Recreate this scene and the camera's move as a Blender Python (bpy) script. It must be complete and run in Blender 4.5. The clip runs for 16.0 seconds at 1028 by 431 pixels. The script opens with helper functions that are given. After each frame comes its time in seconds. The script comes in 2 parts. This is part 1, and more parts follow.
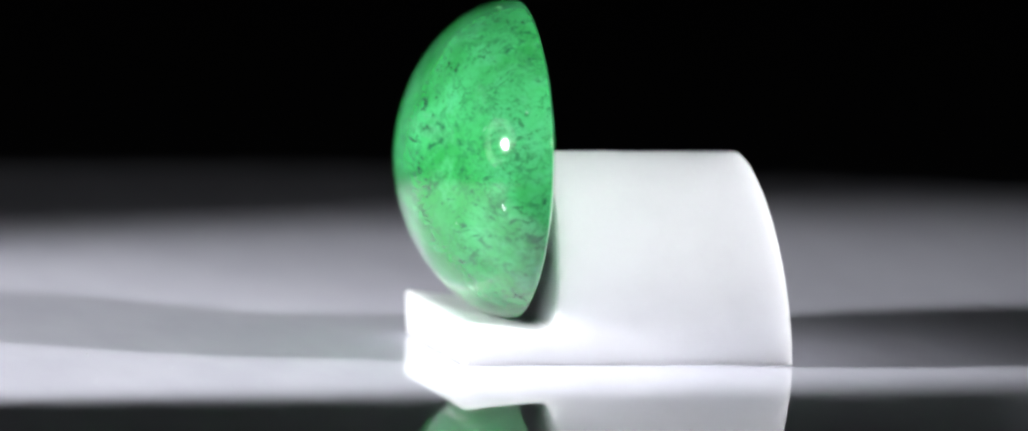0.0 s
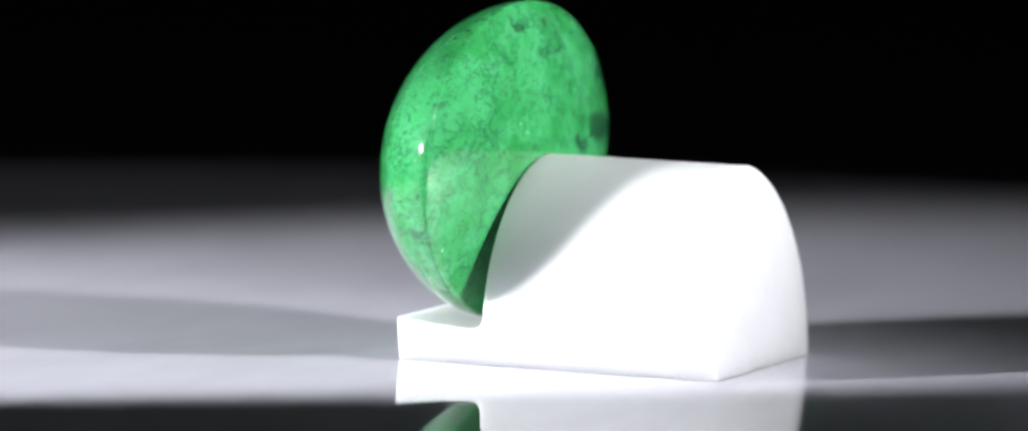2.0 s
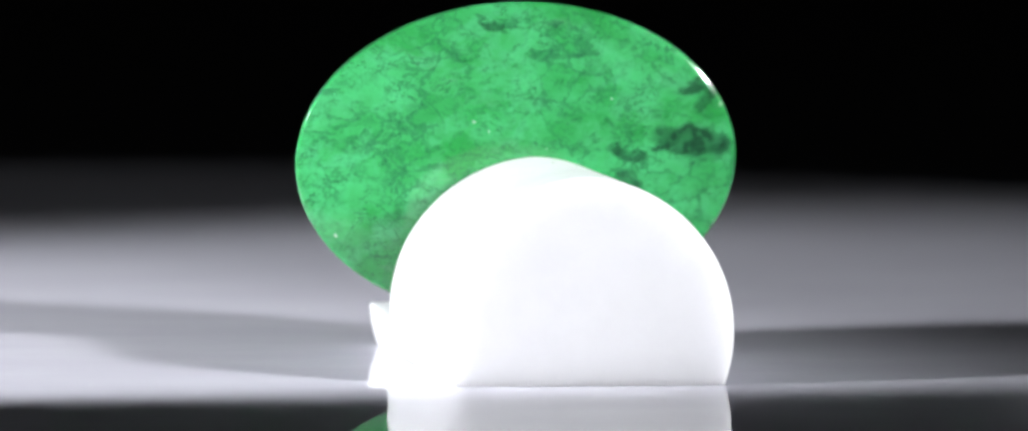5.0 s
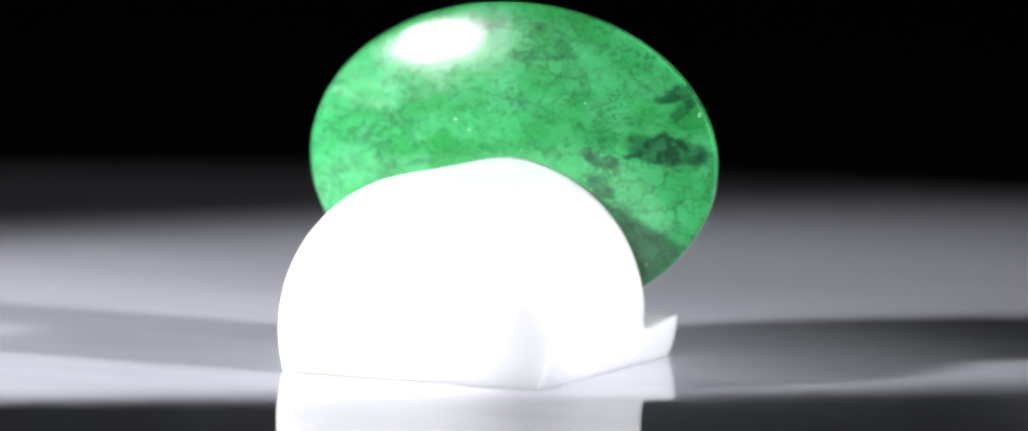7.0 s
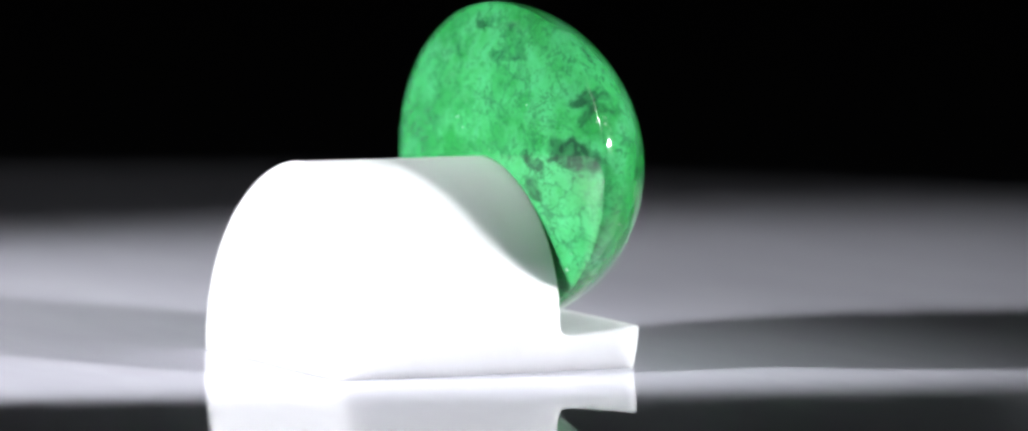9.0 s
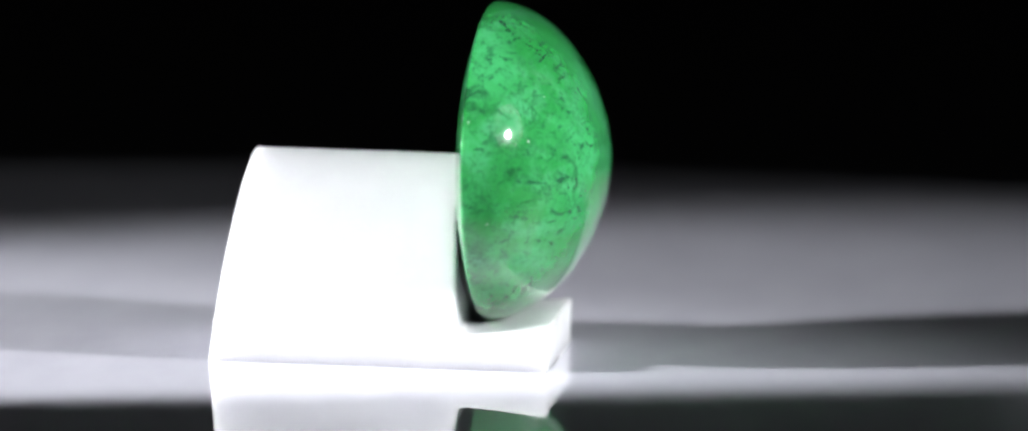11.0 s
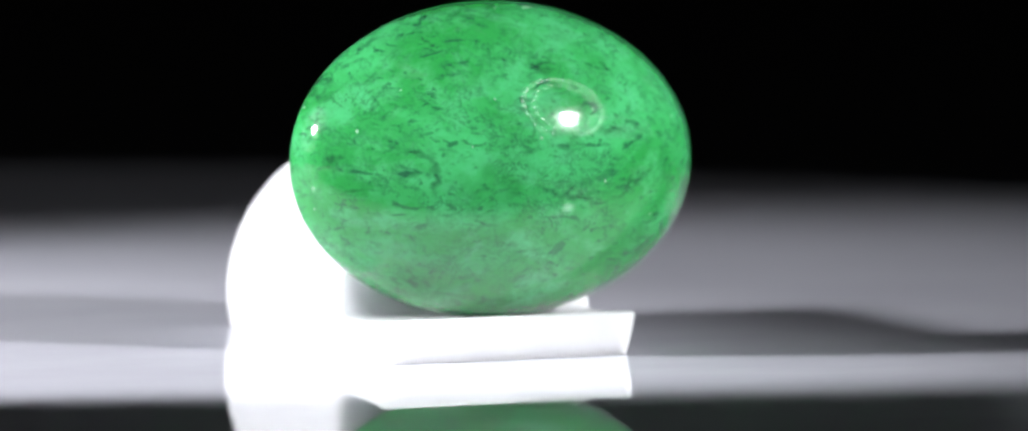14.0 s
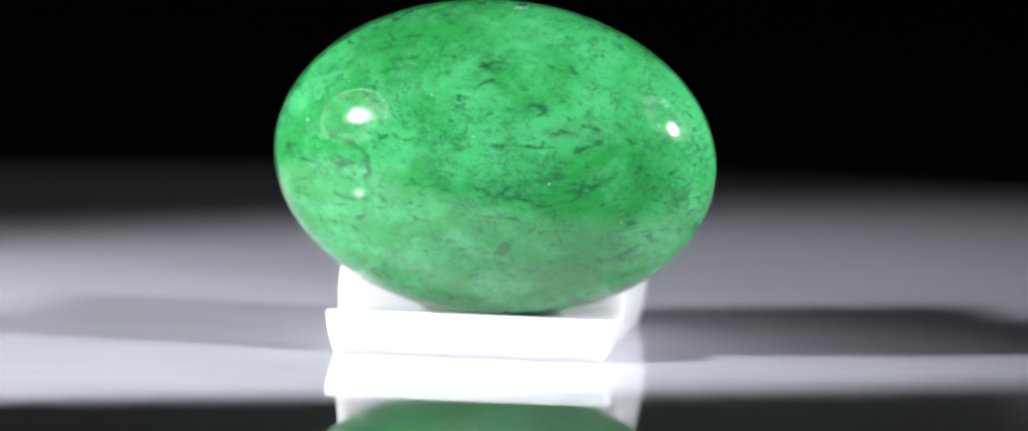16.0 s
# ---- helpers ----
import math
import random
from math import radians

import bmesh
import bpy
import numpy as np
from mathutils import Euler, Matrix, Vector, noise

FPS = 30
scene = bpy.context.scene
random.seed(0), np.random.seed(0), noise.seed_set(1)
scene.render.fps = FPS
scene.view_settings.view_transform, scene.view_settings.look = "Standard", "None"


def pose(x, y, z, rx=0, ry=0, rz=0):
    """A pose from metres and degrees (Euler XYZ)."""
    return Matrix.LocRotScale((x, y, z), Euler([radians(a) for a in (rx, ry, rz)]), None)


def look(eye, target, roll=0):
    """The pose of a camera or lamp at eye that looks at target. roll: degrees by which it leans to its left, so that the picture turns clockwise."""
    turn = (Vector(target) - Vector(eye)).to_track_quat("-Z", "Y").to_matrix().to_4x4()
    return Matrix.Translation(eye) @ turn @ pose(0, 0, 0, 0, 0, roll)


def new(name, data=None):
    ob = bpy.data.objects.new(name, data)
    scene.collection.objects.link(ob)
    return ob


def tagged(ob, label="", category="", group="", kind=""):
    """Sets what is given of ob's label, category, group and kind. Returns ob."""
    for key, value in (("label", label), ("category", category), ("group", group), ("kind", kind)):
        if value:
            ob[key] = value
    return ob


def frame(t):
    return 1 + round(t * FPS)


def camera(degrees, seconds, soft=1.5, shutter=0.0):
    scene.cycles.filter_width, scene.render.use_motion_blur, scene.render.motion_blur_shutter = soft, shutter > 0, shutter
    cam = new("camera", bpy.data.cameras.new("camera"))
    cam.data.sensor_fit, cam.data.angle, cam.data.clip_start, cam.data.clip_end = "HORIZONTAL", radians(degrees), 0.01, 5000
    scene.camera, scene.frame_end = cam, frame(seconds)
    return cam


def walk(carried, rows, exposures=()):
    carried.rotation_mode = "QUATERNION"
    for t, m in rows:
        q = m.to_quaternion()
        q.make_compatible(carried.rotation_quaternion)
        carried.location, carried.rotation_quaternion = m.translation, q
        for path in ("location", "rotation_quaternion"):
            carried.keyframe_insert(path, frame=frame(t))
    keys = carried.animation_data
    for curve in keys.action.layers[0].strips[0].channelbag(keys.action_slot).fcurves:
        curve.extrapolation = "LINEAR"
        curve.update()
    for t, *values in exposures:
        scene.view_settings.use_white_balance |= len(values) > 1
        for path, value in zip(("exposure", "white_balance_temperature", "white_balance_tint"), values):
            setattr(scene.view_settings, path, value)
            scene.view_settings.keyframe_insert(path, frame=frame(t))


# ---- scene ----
U = 0.00785                      # half the stand's base width, in metres

# ---- camera: one fixed macro lens, looking slightly down at the turntable
cam = camera(7.958, 16.0, soft=2.5)
EYE = (0.0, -53.1657 * U, 6.4055 * U)
AIM = (EYE[0] + 0.00153, EYE[1] + 0.99486, EYE[2] - 0.10125)
STILL = look(EYE, AIM, 1.503)
walk(cam, [(0.0, STILL), (16.0, STILL)])
cam.data.dof.use_dof = True
cam.data.dof.focus_distance = 0.412
cam.data.dof.aperture_fstop = 29.0


# ---- light: a dark studio, one lamp at each side
world = bpy.data.worlds.new("dark_studio")
scene.world = world
world.use_nodes = True
world.node_tree.nodes["Background"].inputs["Color"].default_value = (0.5, 0.55, 0.6, 1)
world.node_tree.nodes["Background"].inputs["Strength"].default_value = 0.001
scene.view_settings.exposure = 0.0

LEFT_LAMP = Vector((-34.5, -16.0, 15.0)) * U
RIGHT_LAMP = Vector((36.0, -13.0, 17.7)) * U


def spot(eye, target, watts, cone, blend, size, roll=0, oval=1.0):
    """A spot whose beam is round, or an oval that is oval times narrower along its own x."""
    data = bpy.data.lights.new("spot_light", "SPOT")
    data.energy, data.spot_size, data.spot_blend, data.shadow_soft_size = watts, radians(cone), blend, size
    data.color = (0.97, 0.975, 1.0)
    ob = new("spot_light", data)
    ob.matrix_world = look(eye, target, roll) @ Matrix.Diagonal((1 / oval, oval, 1, 1))
    return ob


spot(LEFT_LAMP, Vector((-6.75, -5.97, 0.0)) * U, 10.7, 23.36, 0.17, 0.012, 67.0, 1.55)
spot(RIGHT_LAMP, Vector((-4.335, -2.873, 0.0)) * U, 9.35, 15.9, 0.741, 0.012, 90.7, 1.562)


# ---- materials
class Nodes:
    """A material with short calls for its nodes."""

    def __init__(self, name):
        self.mat = bpy.data.materials.new(name)
        self.mat.use_nodes = True
        self.tree = self.mat.node_tree
        self.bsdf = self.tree.nodes["Principled BSDF"]
        self.coord = self.tree.nodes.new("ShaderNodeTexCoord").outputs["Object"]

    def put(self, socket, value):
        if isinstance(value, bpy.types.NodeSocket):
            self.tree.links.new(value, socket)
        elif isinstance(value, tuple) and len(value) == 3 and socket.type == "RGBA":
            socket.default_value = (*value, 1)
        else:
            socket.default_value = value

    def set(self, **values):
        for key, value in values.items():
            self.put(self.bsdf.inputs[key.replace("_", " ")], value)

    def noise(self, scale, detail=4, rough=0.55, vector=None, distortion=0.0, lac=2.0):
        n = self.tree.nodes.new("ShaderNodeTexNoise")
        n.inputs["Scale"].default_value, n.inputs["Detail"].default_value = scale, detail
        n.inputs["Roughness"].default_value, n.inputs["Distortion"].default_value = rough, distortion
        n.inputs["Lacunarity"].default_value = lac
        self.put(n.inputs["Vector"], vector or self.coord)
        return n.outputs["Fac"]

    def mapping(self, scale=(1, 1, 1), place=(0, 0, 0), turn=(0, 0, 0)):
        n = self.tree.nodes.new("ShaderNodeMapping")
        self.put(n.inputs["Vector"], self.coord)
        n.inputs["Scale"].default_value, n.inputs["Location"].default_value = scale, place
        n.inputs["Rotation"].default_value = turn
        return n.outputs["Vector"]

    def math(self, op, a, b=0.0, c=0.0):
        n = self.tree.nodes.new("ShaderNodeMath")
        n.operation = op
        for socket, value in zip(n.inputs, (a, b, c)):
            self.put(socket, value)
        return n.outputs[0]

    def span(self, value, a, b, c=0.0, d=1.0):
        n = self.tree.nodes.new("ShaderNodeMapRange")
        n.interpolation_type = "SMOOTHSTEP"
        self.put(n.inputs[0], value)
        for socket, number in zip(n.inputs[1:5], (a, b, c, d)):
            socket.default_value = number
        return n.outputs[0]

    def mix(self, fac, a, b):
        n = self.tree.nodes.new("ShaderNodeMix")
        n.data_type = "RGBA"
        self.put(n.inputs[0], fac)
        self.put(n.inputs[6], a)
        self.put(n.inputs[7], b)
        return n.outputs[2]

    def bump(self, height, strength, distance):
        n = self.tree.nodes.new("ShaderNodeBump")
        n.inputs["Strength"].default_value, n.inputs["Distance"].default_value = strength, distance
        self.put(n.inputs["Height"], height)
        self.put(self.bsdf.inputs["Normal"], n.outputs[0])


# dark stains in the stone: both ends of each streak (x, z), its side (-1 dome, 1 back), half its thickness, and how dark it is
STREAKS = ((0.06, -0.17, 0.48, -0.24, -1, 0.035, 0.9), (0.60, -0.22, 1.0, 0.0, -1, 0.03, 0.75), (-0.96, 0.09, -0.86, 0.06, -1, 0.045, 0.9),
           (-0.83, 0.05, -0.79, -0.14, -1, 0.06, 0.85), (0.59, 0.74, 0.67, 0.67, -1, 0.03, 0.95), (0.0, 0.72, 0.09, 0.69, -1, 0.05, 0.7),
           (0.08, 0.60, 0.14, 0.55, -1, 0.04, 0.6), (-0.13, 0.20, -0.06, 0.33, -1, 0.025, 0.8), (0.98, -0.66, 1.12, -0.55, -1, 0.035, 0.8),
           (0.52, 0.26, 0.68, 0.29, -1, 0.03, 0.7), (-0.62, 0.17, -0.48, 0.16, -1, 0.025, 0.8), (-0.6, -0.96, -0.25, -0.99, -1, 0.04, 0.6),
           (-1.26, 0.28, -1.16, 0.48, -1, 0.02, 0.8), (1.38, -0.20, 1.52, -0.02, -1, 0.03, 0.6), (-1.47, -0.05, -1.40, 0.03, -1, 0.05, 0.8), (-0.81, 0.94, -0.72, 0.80, -1, 0.018, 0.8), (-1.28, 0.52, -1.14, 0.60, -1, 0.025, 0.6),
           (-1.36, -0.22, -1.24, -0.18, -1, 0.03, 0.7), (0.20, 0.30, 0.26, 0.22, -1, 0.02, 0.6), (-0.30, -0.52, -0.10, -0.56, -1, 0.02, 0.55),
           (-1.12, 0.15, -1.48, 0.08, 1, 0.115, 1.0), (-1.24, 0.50, -1.42, 0.52, 1, 0.055, 0.9), (-1.45, 0.44, -1.36, 0.36, 1, 0.055, 0.9),
           (-0.70, 0.08, -0.90, 0.01, 1, 0.05, 0.85), (-0.95, 0.06, -1.15, 0.14, 1, 0.02, 0.8), (-0.75, -0.12, -0.85, -0.18, 1, 0.06, 0.8),
           (0.10, 0.95, 0.26, 0.99, 1, 0.03, 0.8))


def jade():
    m = Nodes("mottled_green_jade")
    tree = m.tree
    # a coordinate with ragged edges
    ragged = tree.nodes.new("ShaderNodeTexNoise")
    ragged.inputs["Scale"].default_value, ragged.inputs["Detail"].default_value, ragged.inputs["Roughness"].default_value = 420, 6, 0.7
    tree.links.new(m.coord, ragged.inputs["Vector"])
    shift = tree.nodes.new("ShaderNodeVectorMath")
    shift.operation = "MULTIPLY_ADD"
    tree.links.new(ragged.outputs["Color"], shift.inputs[0])
    shift.inputs[1].default_value, shift.inputs[2].default_value = (0.0030,) * 3, (-0.0015,) * 3
    warped = tree.nodes.new("ShaderNodeVectorMath")
    warped.operation = "ADD"
    tree.links.new(m.coord, warped.inputs[0])
    tree.links.new(shift.outputs[0], warped.inputs[1])
    warped = warped.outputs[0]

    def crackle(scale, squash, offset, turn):
        """Distance to the ragged seams between grains, and a random tone for each grain."""
        n = tree.nodes.new("ShaderNodeMapping")
        tree.links.new(warped, n.inputs["Vector"])
        n.inputs["Scale"].default_value, n.inputs["Location"].default_value = squash, (offset, offset * 0.7, 1.3)
        n.inputs["Rotation"].default_value = (0.1, turn, 0.1)
        found = []
        for feature, output in (("DISTANCE_TO_EDGE", "Distance"), ("F1", "Color")):
            v = tree.nodes.new("ShaderNodeTexVoronoi")
            v.feature = feature
            v.inputs["Scale"].default_value = scale
            tree.links.new(n.outputs[0], v.inputs["Vector"])
            found.append(v.outputs[output])
        return found

    cloud = m.noise(140, 6, 0.62, vector=m.mapping((0.8, 1, 1.2), (0, 0, 0), (0, 0.25, 0)), distortion=0.5)
    fine = m.noise(900, 6, 0.72)
    patch = m.noise(420, 5, 0.62, vector=m.mapping((0.85, 1, 1.2), (4, 4, 1), (0, 0.25, 0)), distortion=0.4)
    colour = m.mix(m.span(cloud, 0.38, 0.62), (0.021, 0.236, 0.048), (0.046, 0.350, 0.112))
    colour = m.mix(m.span(patch, 0.48, 0.66, 0, 0.5), colour, (0.076, 0.385, 0.166))
    big, tone = crackle(360, (0.75, 1, 1.3), 3.0, 0.3)
    small, pale = crackle(820, (0.8, 1, 1.25), 8.0, 0.2)
    colour = m.mix(m.math("MULTIPLY", m.span(m.math("MULTIPLY", tone, 1.0), 0.35, 0.85), 0.25), colour, (0.060, 0.370, 0.140))
    colour = m.mix(m.math("MULTIPLY", m.span(m.math("MULTIPLY", pale, 1.0), 0.55, 0.95), 0.25), colour, (0.020, 0.190, 0.046))
    colour = m.mix(m.span(fine, 0.48, 0.72, 0, 0.35), colour, (0.018, 0.170, 0.046))
    # greyish silky streaks, then thin broken seams and hair veins
    silk = m.noise(290, 6, 0.7, vector=m.mapping((0.5, 1, 1.5), (3, 1, 2), (0, 0.3, 0)), distortion=1.0)
    colour = m.mix(m.span(silk, 0.57, 0.74, 0, 0.32), colour, (0.110, 0.255, 0.170))
    for seam, width, offset, deep, low in ((big, 0.036, 5, 0.5, 0.50), (small, 0.070, 11, 0.45, 0.49)):
        mask = m.span(m.noise(300 + offset * 20, 4, 0.65, vector=m.mapping((1, 1, 1), (1, offset, 4))), low, low + 0.12)
        dark = m.math("MULTIPLY", m.math("MULTIPLY", m.span(seam, 0.0, width, 1, 0), mask), deep)
        colour = m.mix(dark, colour, (0.016, 0.085, 0.042))
    # the back is more strongly crazed
    place = tree.nodes.new("ShaderNodeSeparateXYZ")
    tree.links.new(m.coord, place.inputs[0])
    behind = m.span(place.outputs["Y"], -0.0002, 0.0007)
    wide, shade = crackle(540, (0.8, 1, 1.2), 21.0, 0.4)
    broken = m.span(m.noise(260, 4, 0.65, vector=m.mapping((1, 1, 1), (6, 2, 9))), 0.40, 0.56)
    crazed = m.math("MULTIPLY", m.math("MULTIPLY", m.span(wide, 0.0, 0.070, 0.6, 0), broken), behind)
    colour = m.mix(m.math("MULTIPLY", m.math("MULTIPLY", m.span(shade, 0.4, 0.9), behind), 0.28), colour, (0.078, 0.445, 0.170))
    colour = m.mix(crazed, colour, (0.018, 0.105, 0.050))
    for scale, width, offset, deep, low in ((180, 0.009, 5, 0.7, 0.50), (380, 0.016, 11, 0.7, 0.48), (760, 0.028, 23, 0.6, 0.50)):
        bent = m.noise(scale, 5, 0.7, vector=m.mapping((0.8, 1, 1.3), (offset, 2, 7), (0.1, 0.3, 0.2)), distortion=0.6)
        vein = m.span(m.math("ABSOLUTE", m.math("SUBTRACT", bent, 0.5)), 0.0, width, 1, 0)
        mask = m.span(m.noise(scale * 1.1, 4, 0.65, vector=m.mapping((1, 1, 1), (1, offset, 4))), low, low + 0.10)
        colour = m.mix(m.math("MULTIPLY", m.math("MULTIPLY", vein, mask), deep), colour, (0.014, 0.075, 0.036))
    # wisps: thin winding dark threads, drawn out along the stone's grain
    for scale, offset, deep in ((330, 31, 0.6), (560, 47, 0.5)):
        wind = m.noise(scale, 6, 0.72, vector=m.mapping((0.55, 1, 1.35), (offset, 5, 3), (0.2, 0.55, 0.1)), distortion=1.7)
        thread = m.span(m.math("ABSOLUTE", m.math("SUBTRACT", wind, 0.5)), 0.0, 0.014, 1, 0)
        gaps = m.span(m.noise(scale * 0.8, 5, 0.7, vector=m.mapping((1, 1, 1), (offset, 8, 1))), 0.47, 0.58)
        colour = m.mix(m.math("MULTIPLY", m.math("MULTIPLY", thread, gaps), m.span(behind, 0, 1, deep, 0.3 * deep)), colour, (0.012, 0.070, 0.030))
    # short dark strokes, in loose swarms of three directions and sizes
    for scale, turn, offset, low, deep in ((620, 0.4, 2, 0.60, 0.7), (1250, 0.35, 13, 0.60, 0.75), (1000, -0.9, 29, 0.615, 0.7), (1900, 0.1, 41, 0.60, 0.6)):
        fleck = m.noise(scale, 3, 0.6, vector=m.mapping((0.55, 1, 1.6), (offset, 2, 5), (0.1, turn, 0)), distortion=0.9)
        rare = m.span(m.noise(230, 4, 0.6, vector=m.mapping((0.8, 1, 1.2), (7, 3, offset))), 0.45, 0.58)
        colour = m.mix(m.math("MULTIPLY", m.span(fleck, low, low + 0.05, 0, deep), m.math("MULTIPLY", rare, m.span(behind, 0, 1, 1, 0.5))), colour, (0.012, 0.066, 0.034))
    grain = m.span(m.noise(1500, 2, 0.5), 0.38, 0.62)
    feather = tree.nodes.new("ShaderNodeTexNoise")
    feather.inputs["Scale"].default_value, feather.inputs["Detail"].default_value, feather.inputs["Roughness"].default_value = 900, 5, 0.65
    tree.links.new(m.mapping((0.6, 1, 1.3), (3, 6, 2), (0, 0.35, 0)), feather.inputs["Vector"])
    drift = tree.nodes.new("ShaderNodeVectorMath")
    drift.operation = "MULTIPLY_ADD"
    tree.links.new(feather.outputs["Color"], drift.inputs[0])
    drift.inputs[1].default_value, drift.inputs[2].default_value = (0.0018,) * 3, (-0.0009,) * 3
    feathered = tree.nodes.new("ShaderNodeVectorMath")
    feathered.operation = "ADD"
    tree.links.new(m.coord, feathered.inputs[0])
    tree.links.new(drift.outputs[0], feathered.inputs[1])
    for x0, z0, x1, z1, side, thick, deep in STREAKS:
        x, z = (x0 + x1) / 2, (z0 + z1) / 2
        bulge = max(0.0, 1 - (x / 1.62) ** 2 - (z / 1.15) ** 2)
        y = -0.83 * bulge ** 0.5 if side < 0 else 0.14
        n = tree.nodes.new("ShaderNodeMapping")
        n.vector_type = "TEXTURE"
        tree.links.new(feathered.outputs[0], n.inputs["Vector"])
        n.inputs["Location"].default_value = (x * U, y * U, z * U)
        n.inputs["Rotation"].default_value = (0, -math.atan2(z1 - z0, x1 - x0), 0)
        n.inputs["Scale"].default_value = ((math.hypot(x1 - x0, z1 - z0) / 2 + thick) * U, 0.3 * U, (0.62 if side < 0 else 0.95) * thick * U)
        far = tree.nodes.new("ShaderNodeVectorMath")
        far.operation = "LENGTH"
        tree.links.new(n.outputs[0], far.inputs[0])
        dark = m.math("MULTIPLY", m.span(far.outputs["Value"], 0.3 if side < 0 else 0.75, 1.35, (0.8 if side < 0 else 0.95) * deep, 0), m.span(grain, 0, 1, 0.7, 1.0))
        colour = m.mix(dark, colour, (0.010, 0.048, 0.022))
    # tiny pale glints, painted into the stone's colour
    spark = m.span(m.noise(1900, 1, 0.5, vector=m.mapping((1, 1, 1), (9, 9, 9))), 0.79, 0.82)
    colour = m.mix(m.math("MULTIPLY", spark, 0.8), colour, (0.40, 0.50, 0.42))
    hazy = m.math("MULTIPLY", behind, m.span(patch, 0.35, 0.65, 0.04, 0.09))
    m.set(Base_Color=colour, Roughness=m.math("ADD", m.span(fine, 0.3, 0.8, 0.09, 0.15), hazy), IOR=m.span(behind, 0, 1, 1.25, 1.38))
    m.set(Coat_Weight=m.span(behind, 0, 1, 0.85, 0.45), Coat_Roughness=0.012, Coat_IOR=1.62)
    m.set(Subsurface_Weight=0.10, Subsurface_Radius=(0.3, 1.0, 0.35), Subsurface_Scale=0.0010)
    m.bump(m.noise(700, 4, 0.6), 0.06, 0.0001)
    return m.mat


def white_plastic():
    m = Nodes("white_plastic")
    worn = m.noise(300, 5, 0.6)
    m.set(Base_Color=m.mix(m.span(worn, 0.35, 0.75), (0.615, 0.619, 0.640), (0.585, 0.589, 0.610)))
    m.set(Roughness=m.span(worn, 0.3, 0.7, 0.34, 0.46), IOR=1.46)
    m.set(Subsurface_Weight=0.85, Subsurface_Radius=(1.0, 1.0, 1.0), Subsurface_Scale=0.0042)
    m.bump(m.noise(2500, 3, 0.6), 0.05, 0.0001)
    return m.mat


def glossy_disc():
    m = Nodes("glossy_grey_acrylic")
    smear = m.noise(60, 5, 0.6, vector=m.mapping((1, 3, 1)))
    m.set(Base_Color=m.mix(m.span(smear, 0.3, 0.7), (0.635, 0.633, 0.715), (0.695, 0.693, 0.775)))
    m.set(Roughness=m.span(smear, 0.3, 0.7, 0.015, 0.03), IOR=1.5)
    return m.mat


def plain(name, colour, rough, metal=0.0, vary=0.15, scale=40):
    m = Nodes(name)
    n = m.noise(scale, 5, 0.6)
    m.set(Base_Color=m.mix(n, tuple(c * (1 - vary) for c in colour), tuple(c * (1 + vary) for c in colour)))
    m.set(Roughness=rough, Metallic=metal)
    m.bump(m.noise(scale * 6, 3), 0.1, 0.0004)
    return m.mat


def glow(name, strength):
    m = Nodes(name)
    m.set(Base_Color=(0.8, 0.8, 0.8), Emission_Color=(0.97, 0.985, 1.0), Emission_Strength=strength)
    return m.mat


JADE, PLASTIC, DISC = jade(), white_plastic(), glossy_disc()
DRAPE = plain("black_drape", (0.09, 0.08, 0.09), 0.95, scale=200)
CLOTH = plain("black_velvet", (0.006, 0.006, 0.007), 0.95, scale=200)
TABLE = plain("dark_tabletop", (0.012, 0.012, 0.013), 0.6)
WALL = plain("dark_studio_paint", (0.02, 0.02, 0.022), 0.9, scale=8)
METAL = plain("black_painted_metal", (0.02, 0.02, 0.02), 0.45, scale=90)
DUST = plain("pale_dust", (0.5, 0.5, 0.5), 0.9)
LED = glow("white_led", 21.0)
LENS = glow("white_lamp_lens", 3.0)


# ---- mesh helpers
def mesh_of(bm, name, material, smooth=None):
    bmesh.ops.recalc_face_normals(bm, faces=bm.faces)
    data = bpy.data.meshes.new(name)
    bm.to_mesh(data)
    bm.free()
    data.materials.append(material)
    if smooth is not None:
        data.shade_smooth()
        data.set_sharp_from_angle(angle=radians(smooth))
    return data


def part(name, bm, material, parent, label="", smooth=None):
    ob = new(name, mesh_of(bm, name, material, smooth))
    ob.parent = parent
    return tagged(ob, label)


def box(bm, size, place):
    bmesh.ops.create_cube(bm, size=1, matrix=Matrix.Translation(place) @ Matrix.Diagonal((*size, 1)))


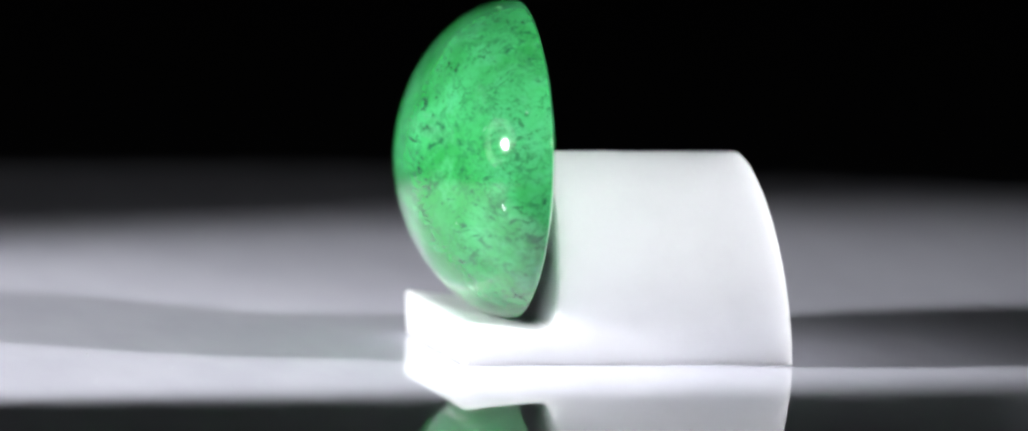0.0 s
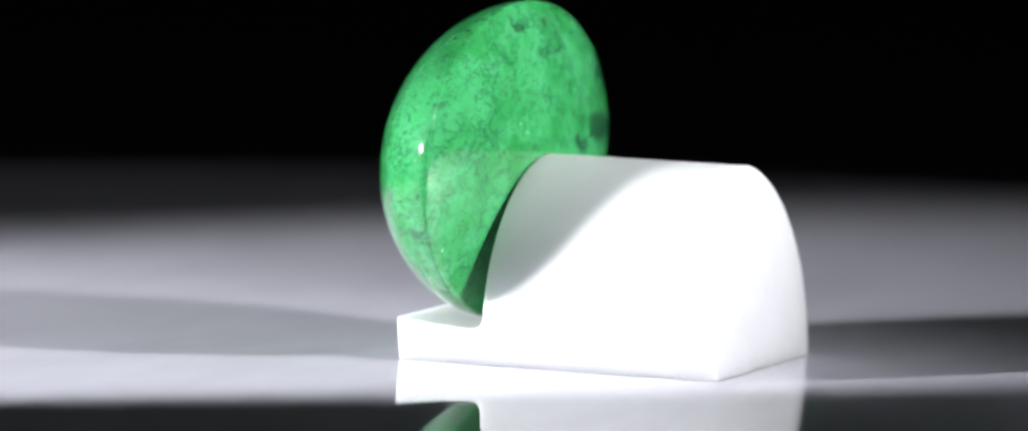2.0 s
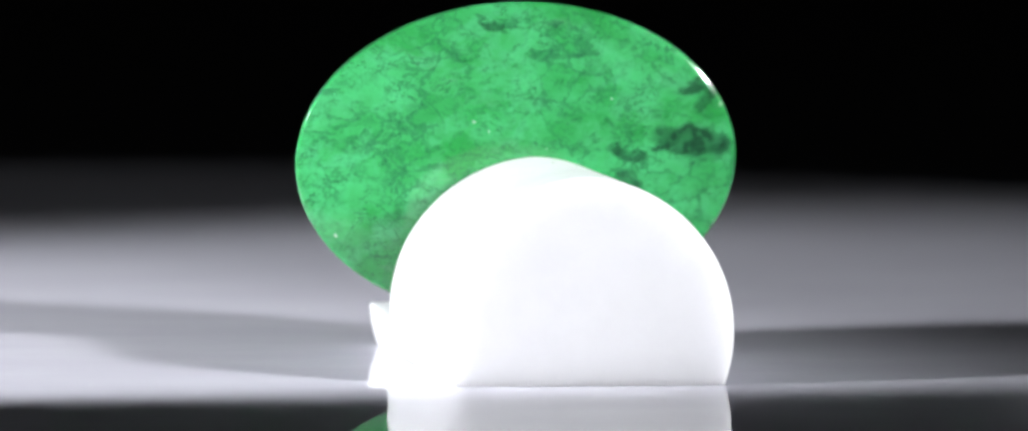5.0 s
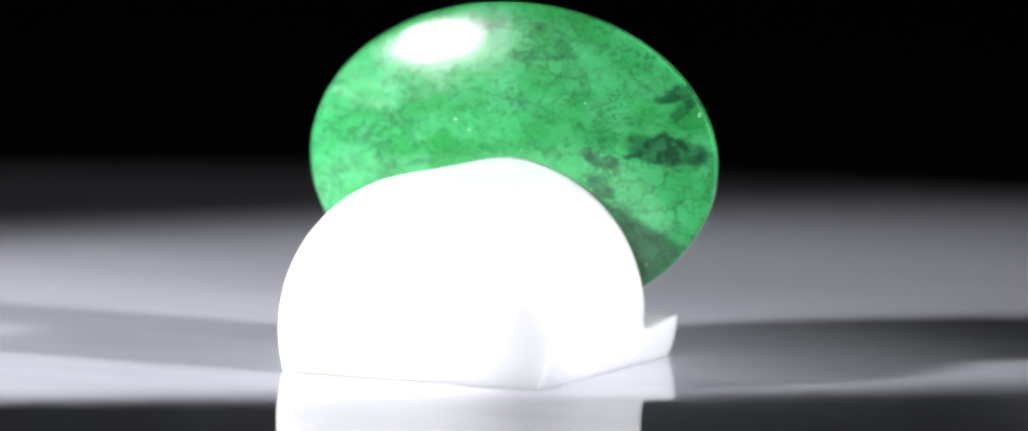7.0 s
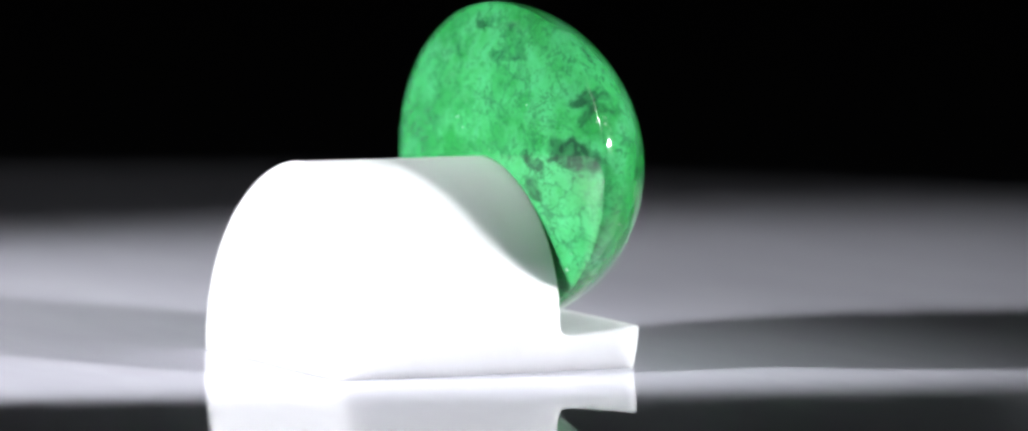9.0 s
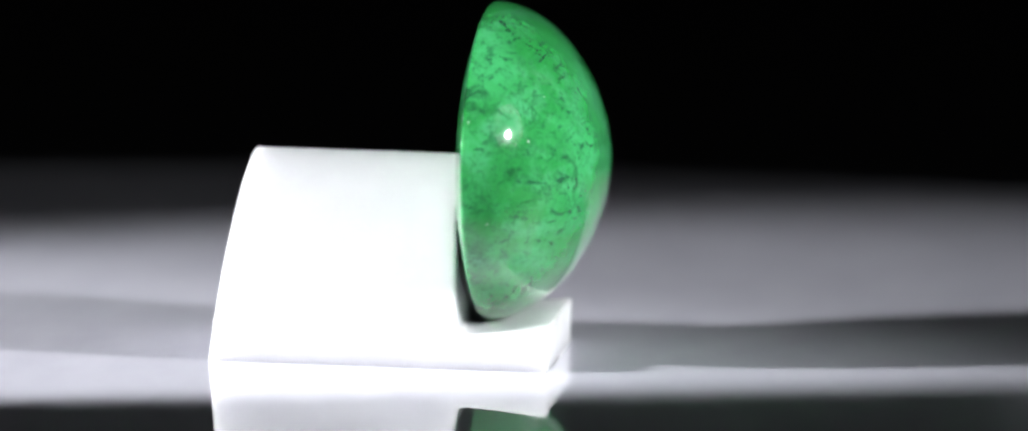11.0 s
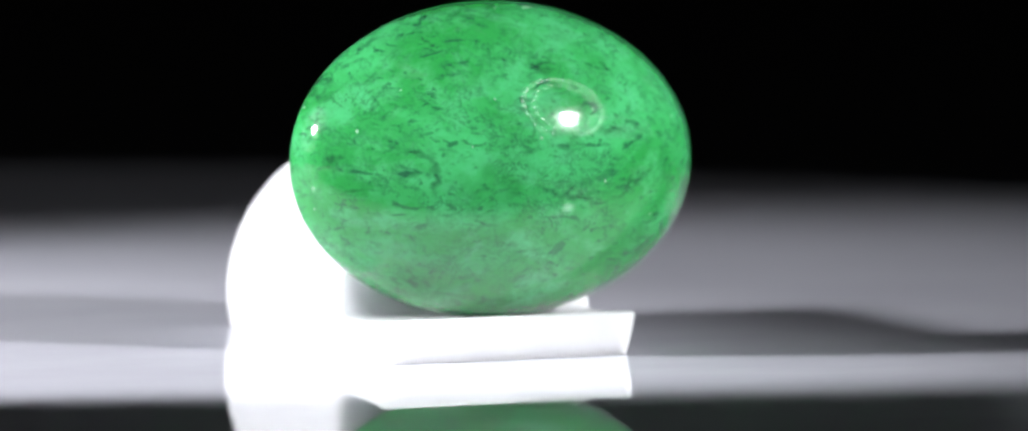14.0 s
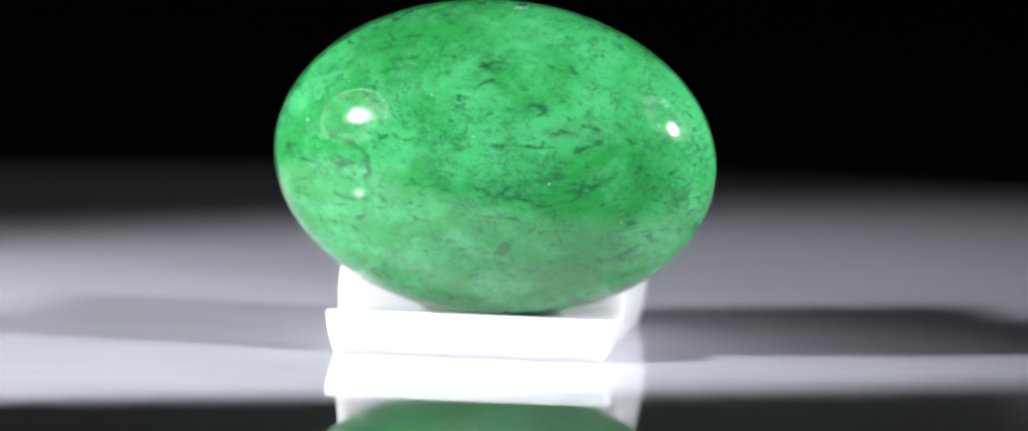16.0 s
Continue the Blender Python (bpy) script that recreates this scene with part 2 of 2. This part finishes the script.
# ---- the studio
def studio():
    for name, size, place in (("floor", (4.2, 4.2, 0.1), (0, 0, -0.85)), ("ceiling", (4.2, 4.2, 0.1), (0, 0, 1.85)),
                              ("wall_north", (4.0, 0.1, 2.6), (0, 2.05, 0.5)), ("wall_south", (4.0, 0.1, 2.6), (0, -2.05, 0.5)),
                              ("wall_east", (0.1, 4.2, 2.6), (2.05, 0, 0.5)), ("wall_west", (0.1, 4.2, 2.6), (-2.05, 0, 0.5))):
        bm = bmesh.new()
        box(bm, size, place)
        tagged(new(name, mesh_of(bm, name, WALL)), "dark matt painted studio " + name.split("_")[0], name.split("_")[0], kind="structure")
    bm = bmesh.new()
    steps = 24
    rows = []
    for i in range(steps + 1):                       # a cloth that sweeps up behind the table
        a = i / steps
        y, z = (0.62 + 0.3 * math.sin(a * math.pi / 2), -0.012 + 0.9 * (1 - math.cos(a * math.pi / 2)))
        rows.append([bm.verts.new((x * 0.1, y + 0.004 * math.sin(x * 2.1 + i), z)) for x in range(-12, 13)])
    for r, s in zip(rows, rows[1:]):
        for j in range(24):
            bm.faces.new((r[j], r[j + 1], s[j + 1], s[j]))
    tagged(new("backdrop", mesh_of(bm, "backdrop", DRAPE, 60)), "black velvet cloth backdrop hanging behind the table", "backdrop", kind="structure")


def table():
    thing = tagged(new("table"), "dark table under the glossy turntable", "table")
    bm = bmesh.new()
    box(bm, (1.6, 1.3, 0.03), (0, 0.25, -0.031))
    bmesh.ops.bevel(bm, geom=list(bm.edges), offset=0.003, segments=2, affect="EDGES")
    part("tabletop", bm, TABLE, thing)
    for x in (-0.74, 0.74):
        for y in (-0.34, 0.84):
            bm = bmesh.new()
            box(bm, (0.05, 0.05, 0.755), (x, y, -0.4225))
            part("leg", bm, TABLE, thing)


def turntable():
    thing = tagged(new("turntable"), "glossy grey acrylic turntable disc on the table", "turntable")
    bm = bmesh.new()
    profile = [(0.0, 0.0), (0.107, 0.0), (0.108, -0.001), (0.108, -0.009), (0.107, -0.010), (0.0, -0.010)]
    rings = []
    for r, z in profile:
        if r == 0:
            rings.append([bm.verts.new((0, 0, z))])
        else:
            rings.append([bm.verts.new((r * math.cos(k * math.tau / 180), r * math.sin(k * math.tau / 180), z)) for k in range(180)])
    for a, b in zip(rings, rings[1:]):
        for k in range(180):
            loop = [a[k % len(a)], a[(k + 1) % len(a)], b[(k + 1) % len(b)], b[k % len(b)]]
            bm.faces.new(list(dict.fromkeys(loop)))
    part("disc", bm, DISC, thing, smooth=40)
    bm = bmesh.new()
    bmesh.ops.create_cone(bm, cap_ends=True, segments=64, radius1=0.07, radius2=0.07, depth=0.006, matrix=Matrix.Translation((0, 0, -0.013)))
    part("base", bm, METAL, thing, "black turntable base")
    bm = bmesh.new()
    for i in range(26):
        r, a, size = 0.045 * math.sqrt(random.random()), random.random() * math.tau, random.choice((0.00002, 0.000025, 0.000035))
        bmesh.ops.create_icosphere(bm, subdivisions=1, radius=size, matrix=pose(r * math.cos(a), r * math.sin(a), size * 0.5, 0, 0, i * 40) @ Matrix.Diagonal((1.0 + random.random() * 1.5, 1, 0.7, 1)))
    tagged(part("dust", bm, DUST, thing, "pale specks of dust"), kind="stuff")
    return thing


# ---- the stand: a lying cylinder with a flat base, cut down to a low lip at the front
STAND_X, STAND_Y = -0.169, 0.213      # from the turning axis to the foot of the stand's wall
RADIUS, CENTRE, WIDE = 1.060, 0.386, 1.045


def stand():
    bm = bmesh.new()

    def arc(z0, z1, n):
        a0, a1 = math.asin((z0 - CENTRE) / RADIUS), math.asin(max(-1, min(1, (z1 - CENTRE) / RADIUS)))
        return [(WIDE * math.cos(a0 + (a1 - a0) * i / n), CENTRE + RADIUS * math.sin(a0 + (a1 - a0) * i / n)) for i in range(n + 1)]

    def vert(x, y, z):
        return bm.verts.new(((STAND_X + x) * U, (STAND_Y + y) * U, z * U))

    low, wall_foot = 8, 0.335
    lip = []
    for y, h in ((-0.662, 0.315), (-0.40, 0.283), (-0.17, 0.262), (-0.095, 0.259), (-0.050, 0.266), (-0.022, 0.285), (-0.006, wall_foot)):
        right = arc(0, h, low)
        lip.append([vert(x, y, z) for x, z in right] + [vert(-x, y, z) for x, z in reversed(right)])
    # the arch above the lip, at the leaning wall
    top = [(WIDE * max(0.0, x / WIDE) ** (1.0 if z < CENTRE else 1.0 + 0.08 * (z - CENTRE) / RADIUS), z) for x, z in arc(wall_foot, CENTRE + RADIUS, 40)[1:]]
    over = [(x, z) for x, z in top] + [(-x, z) for x, z in reversed(top[:-1])]
    front = [vert(x, 0.05 * (z - wall_foot) - 0.006, z) for x, z in over]
    section = lip[-1][:low + 1] + front + lip[-1][low + 1:]
    back = [vert(v.co.x / U - STAND_X, 1.765 - 0.135 * v.co.z / U + 0.006 * (v.co.x / U - STAND_X), v.co.z / U) for v in section]
    for a, b in zip(lip, lip[1:]):
        for i in range(len(a)):
            j = (i + 1) % len(a)
            bm.faces.new((a[i], a[j], b[j], b[i]))
    bm.faces.new(lip[0])
    bm.faces.new(section[low:low + len(front) + 2])
    for i in range(len(section)):
        j = (i + 1) % len(section)
        bm.faces.new((section[i], section[j], back[j], back[i]))
    bm.faces.new(back)
    bmesh.ops.recalc_face_normals(bm, faces=bm.faces)
    sharp = [e for e in bm.edges if len(e.link_faces) == 2 and e.calc_face_angle(0) > radians(25)
             and max(v.co.z for v in e.verts) > 1e-6]
    bmesh.ops.bevel(bm, geom=sharp, offset=0.00022, segments=3, affect="EDGES", clamp_overlap=True)
    ob = new("display_stand", mesh_of(bm, "display_stand", PLASTIC, 35))
    bm = bmesh.new()
    bmesh.ops.create_icosphere(bm, subdivisions=1, radius=0.00006, matrix=Matrix.Translation((STAND_X * U, 0.75 * U, (CENTRE + RADIUS) * U + 0.00003)) @ Matrix.Diagonal((1.6, 1, 0.8, 1)))
    part("crumb", bm, DUST, ob, "pale crumb of dust")
    return tagged(ob, "white plastic half-round display stand with a low front lip", "display stand")


# ---- the stone: a high oval dome on a shallow back
def gemstone():
    bm = bmesh.new()
    half_w, half_h, dome, under, full = 1.6185, 1.149, 0.84, 0.18, 1.10
    around, rings = 160, []
    shape = []
    for i in range(1, 41):                            # dome, from its crown to the girdle
        a = i / 40 * math.pi / 2
        shape.append((math.sin(a) ** full, -dome * max(0.0, math.cos(a)) ** full))
    shape += [(0.9993, 0.006), (0.997, 0.012), (0.993, 0.0165)]   # the rounded girdle
    for i in range(2, 26):                            # the shallow back
        r = 1 - (i / 26) ** 1.4
        shape.append((r, 0.015 + under * (1 - r ** 2.4)))
    for r, y in shape:
        ring = []
        for k in range(around):
            a = k * math.tau / around
            ring.append(bm.verts.new((half_w * r * math.cos(a) * U, y * U, half_h * r * math.sin(a) * U)))
        rings.append(ring)
    crown = bm.verts.new(Vector((0, -dome * U, 0)))
    foot = bm.verts.new(Vector((0, (under + 0.015) * U, 0)))
    for k in range(around):
        j = (k + 1) % around
        bm.faces.new((crown, rings[0][k], rings[0][j]))
        bm.faces.new((foot, rings[-1][j], rings[-1][k]))
        for a, b in zip(rings, rings[1:]):
            bm.faces.new((a[k], b[k], b[j], a[j]))
    ob = new("gemstone", mesh_of(bm, "gemstone", JADE, 50))
    return tagged(ob, "polished oval green jade cabochon with dark veins, on the stand", "gemstone")


# ---- the lamps at both sides, seen only mirrored in the stone
def led_lamp(eye, target, aside, above):
    """A housing whose rings of diodes stand off the lens by aside and above."""
    thing = tagged(new("led_lamp"), "round black lamp with rings of white diodes", "lamp", group="studio lamps")
    m = look(eye, target)
    bm = bmesh.new()
    bmesh.ops.create_cone(bm, cap_ends=True, segments=48, radius1=0.105, radius2=0.07, depth=0.03, matrix=m @ Matrix.Translation((aside, above, 0.030)) @ Matrix.Rotation(math.pi, 4, "X"))
    part("housing", bm, METAL, thing)
    bm = bmesh.new()
    bmesh.ops.create_cone(bm, cap_ends=True, segments=8, radius1=0.0026, radius2=0.0026, depth=0.001)
    bead = mesh_of(bm, "diode", LED)
    for radius, count in ((0.068, 22), (0.089, 36)):
        for k in range(count):
            a = k * math.tau / count
            ob = new("diode", bead)
            ob.parent = thing
            ob.matrix_world = m @ Matrix.Translation((radius * math.cos(a) + aside, radius * math.sin(a) + above, 0.0135))
    bm = bmesh.new()
    bmesh.ops.create_cone(bm, cap_ends=True, segments=32, radius1=0.018, radius2=0.018, depth=0.001, matrix=m @ Matrix.Translation((0, 0, 0.0135)))
    part("lens", bm, LENS, thing, "glowing round white lens")
    bm = bmesh.new()
    top = m @ Vector((0, 0, 0.046))
    bmesh.ops.create_cone(bm, cap_ends=True, segments=20, radius1=0.006, radius2=0.006, depth=top.z + 0.012, matrix=Matrix.Translation((top.x, top.y, top.z / 2 - 0.006)))
    part("stem", bm, METAL, thing)
    bm = bmesh.new()
    bmesh.ops.create_cone(bm, cap_ends=True, segments=40, radius1=0.05, radius2=0.045, depth=0.012, matrix=Matrix.Translation((top.x, top.y, -0.010)))
    part("base", bm, METAL, thing)


# ---- unseen low black cards, added beside the disc to keep the lamps' light off its front
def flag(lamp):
    thing = tagged(new("flag_card"), "unseen black card on a thin post, added to shade the front of the turntable", "flag card", group="flag cards")
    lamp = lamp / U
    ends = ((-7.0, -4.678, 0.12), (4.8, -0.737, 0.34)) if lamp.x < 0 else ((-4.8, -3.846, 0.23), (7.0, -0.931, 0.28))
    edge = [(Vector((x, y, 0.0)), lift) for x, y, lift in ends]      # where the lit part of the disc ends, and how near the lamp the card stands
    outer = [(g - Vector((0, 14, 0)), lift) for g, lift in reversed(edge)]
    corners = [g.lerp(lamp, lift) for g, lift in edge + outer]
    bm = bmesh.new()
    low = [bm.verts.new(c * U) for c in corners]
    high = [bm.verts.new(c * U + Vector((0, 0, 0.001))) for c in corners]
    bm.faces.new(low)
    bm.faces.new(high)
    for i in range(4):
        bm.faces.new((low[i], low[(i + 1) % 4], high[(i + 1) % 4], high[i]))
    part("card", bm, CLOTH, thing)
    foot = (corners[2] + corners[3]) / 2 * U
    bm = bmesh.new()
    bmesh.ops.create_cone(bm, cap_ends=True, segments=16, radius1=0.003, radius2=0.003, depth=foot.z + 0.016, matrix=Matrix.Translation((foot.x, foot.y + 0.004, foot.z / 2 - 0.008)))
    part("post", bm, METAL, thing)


studio()
table()
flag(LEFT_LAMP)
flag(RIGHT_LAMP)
TURNTABLE = turntable()
STAND = stand()
STONE = gemstone()
led_lamp(LEFT_LAMP, (0, 0, 0.01), -0.026, -0.004)
led_lamp(RIGHT_LAMP, (0, 0, 0.01), 0.006, 0.032)


# ---- the turning: the table's angle in degrees, time by time
ANGLES = ((0.0, 282.81), (1.5, 257.24), (3.0, 230.79), (4.5, 203.42), (6.3, 170.09), (8.0, 138.21), (9.5, 111.26), (11.3, 79.57), (13.0, 49.1), (14.5, 21.6), (16.0, -6.7))
STONE_PLACE = Matrix.Translation(Vector((-0.0777, 0.065, 1.4003)) * U) @ Matrix.Rotation(-0.046, 4, "Z") @ Matrix.Rotation(-0.015, 4, "X") @ Matrix.Rotation(0.032, 4, "Y")


def turned(t):
    times, angles = np.array(ANGLES).T
    slope = np.gradient(angles, times)
    i = int(min(max(np.searchsorted(times, t) - 1, 0), len(times) - 2))
    h = times[i + 1] - times[i]
    k = (t - times[i]) / h
    a = (2 * k ** 3 - 3 * k * k + 1) * angles[i] + (k ** 3 - 2 * k * k + k) * h * slope[i]
    a += (3 * k * k - 2 * k ** 3) * angles[i + 1] + (k ** 3 - k * k) * h * slope[i + 1]
    return pose(0, 0, 0, 0, 0, float(a))


def motions():
    times = [t * 0.5 for t in range(33)]
    walk(TURNTABLE, [(t, turned(t)) for t in times])
    walk(STAND, [(t, turned(t)) for t in times])
    walk(STONE, [(t, turned(t) @ STONE_PLACE) for t in times])


motions()
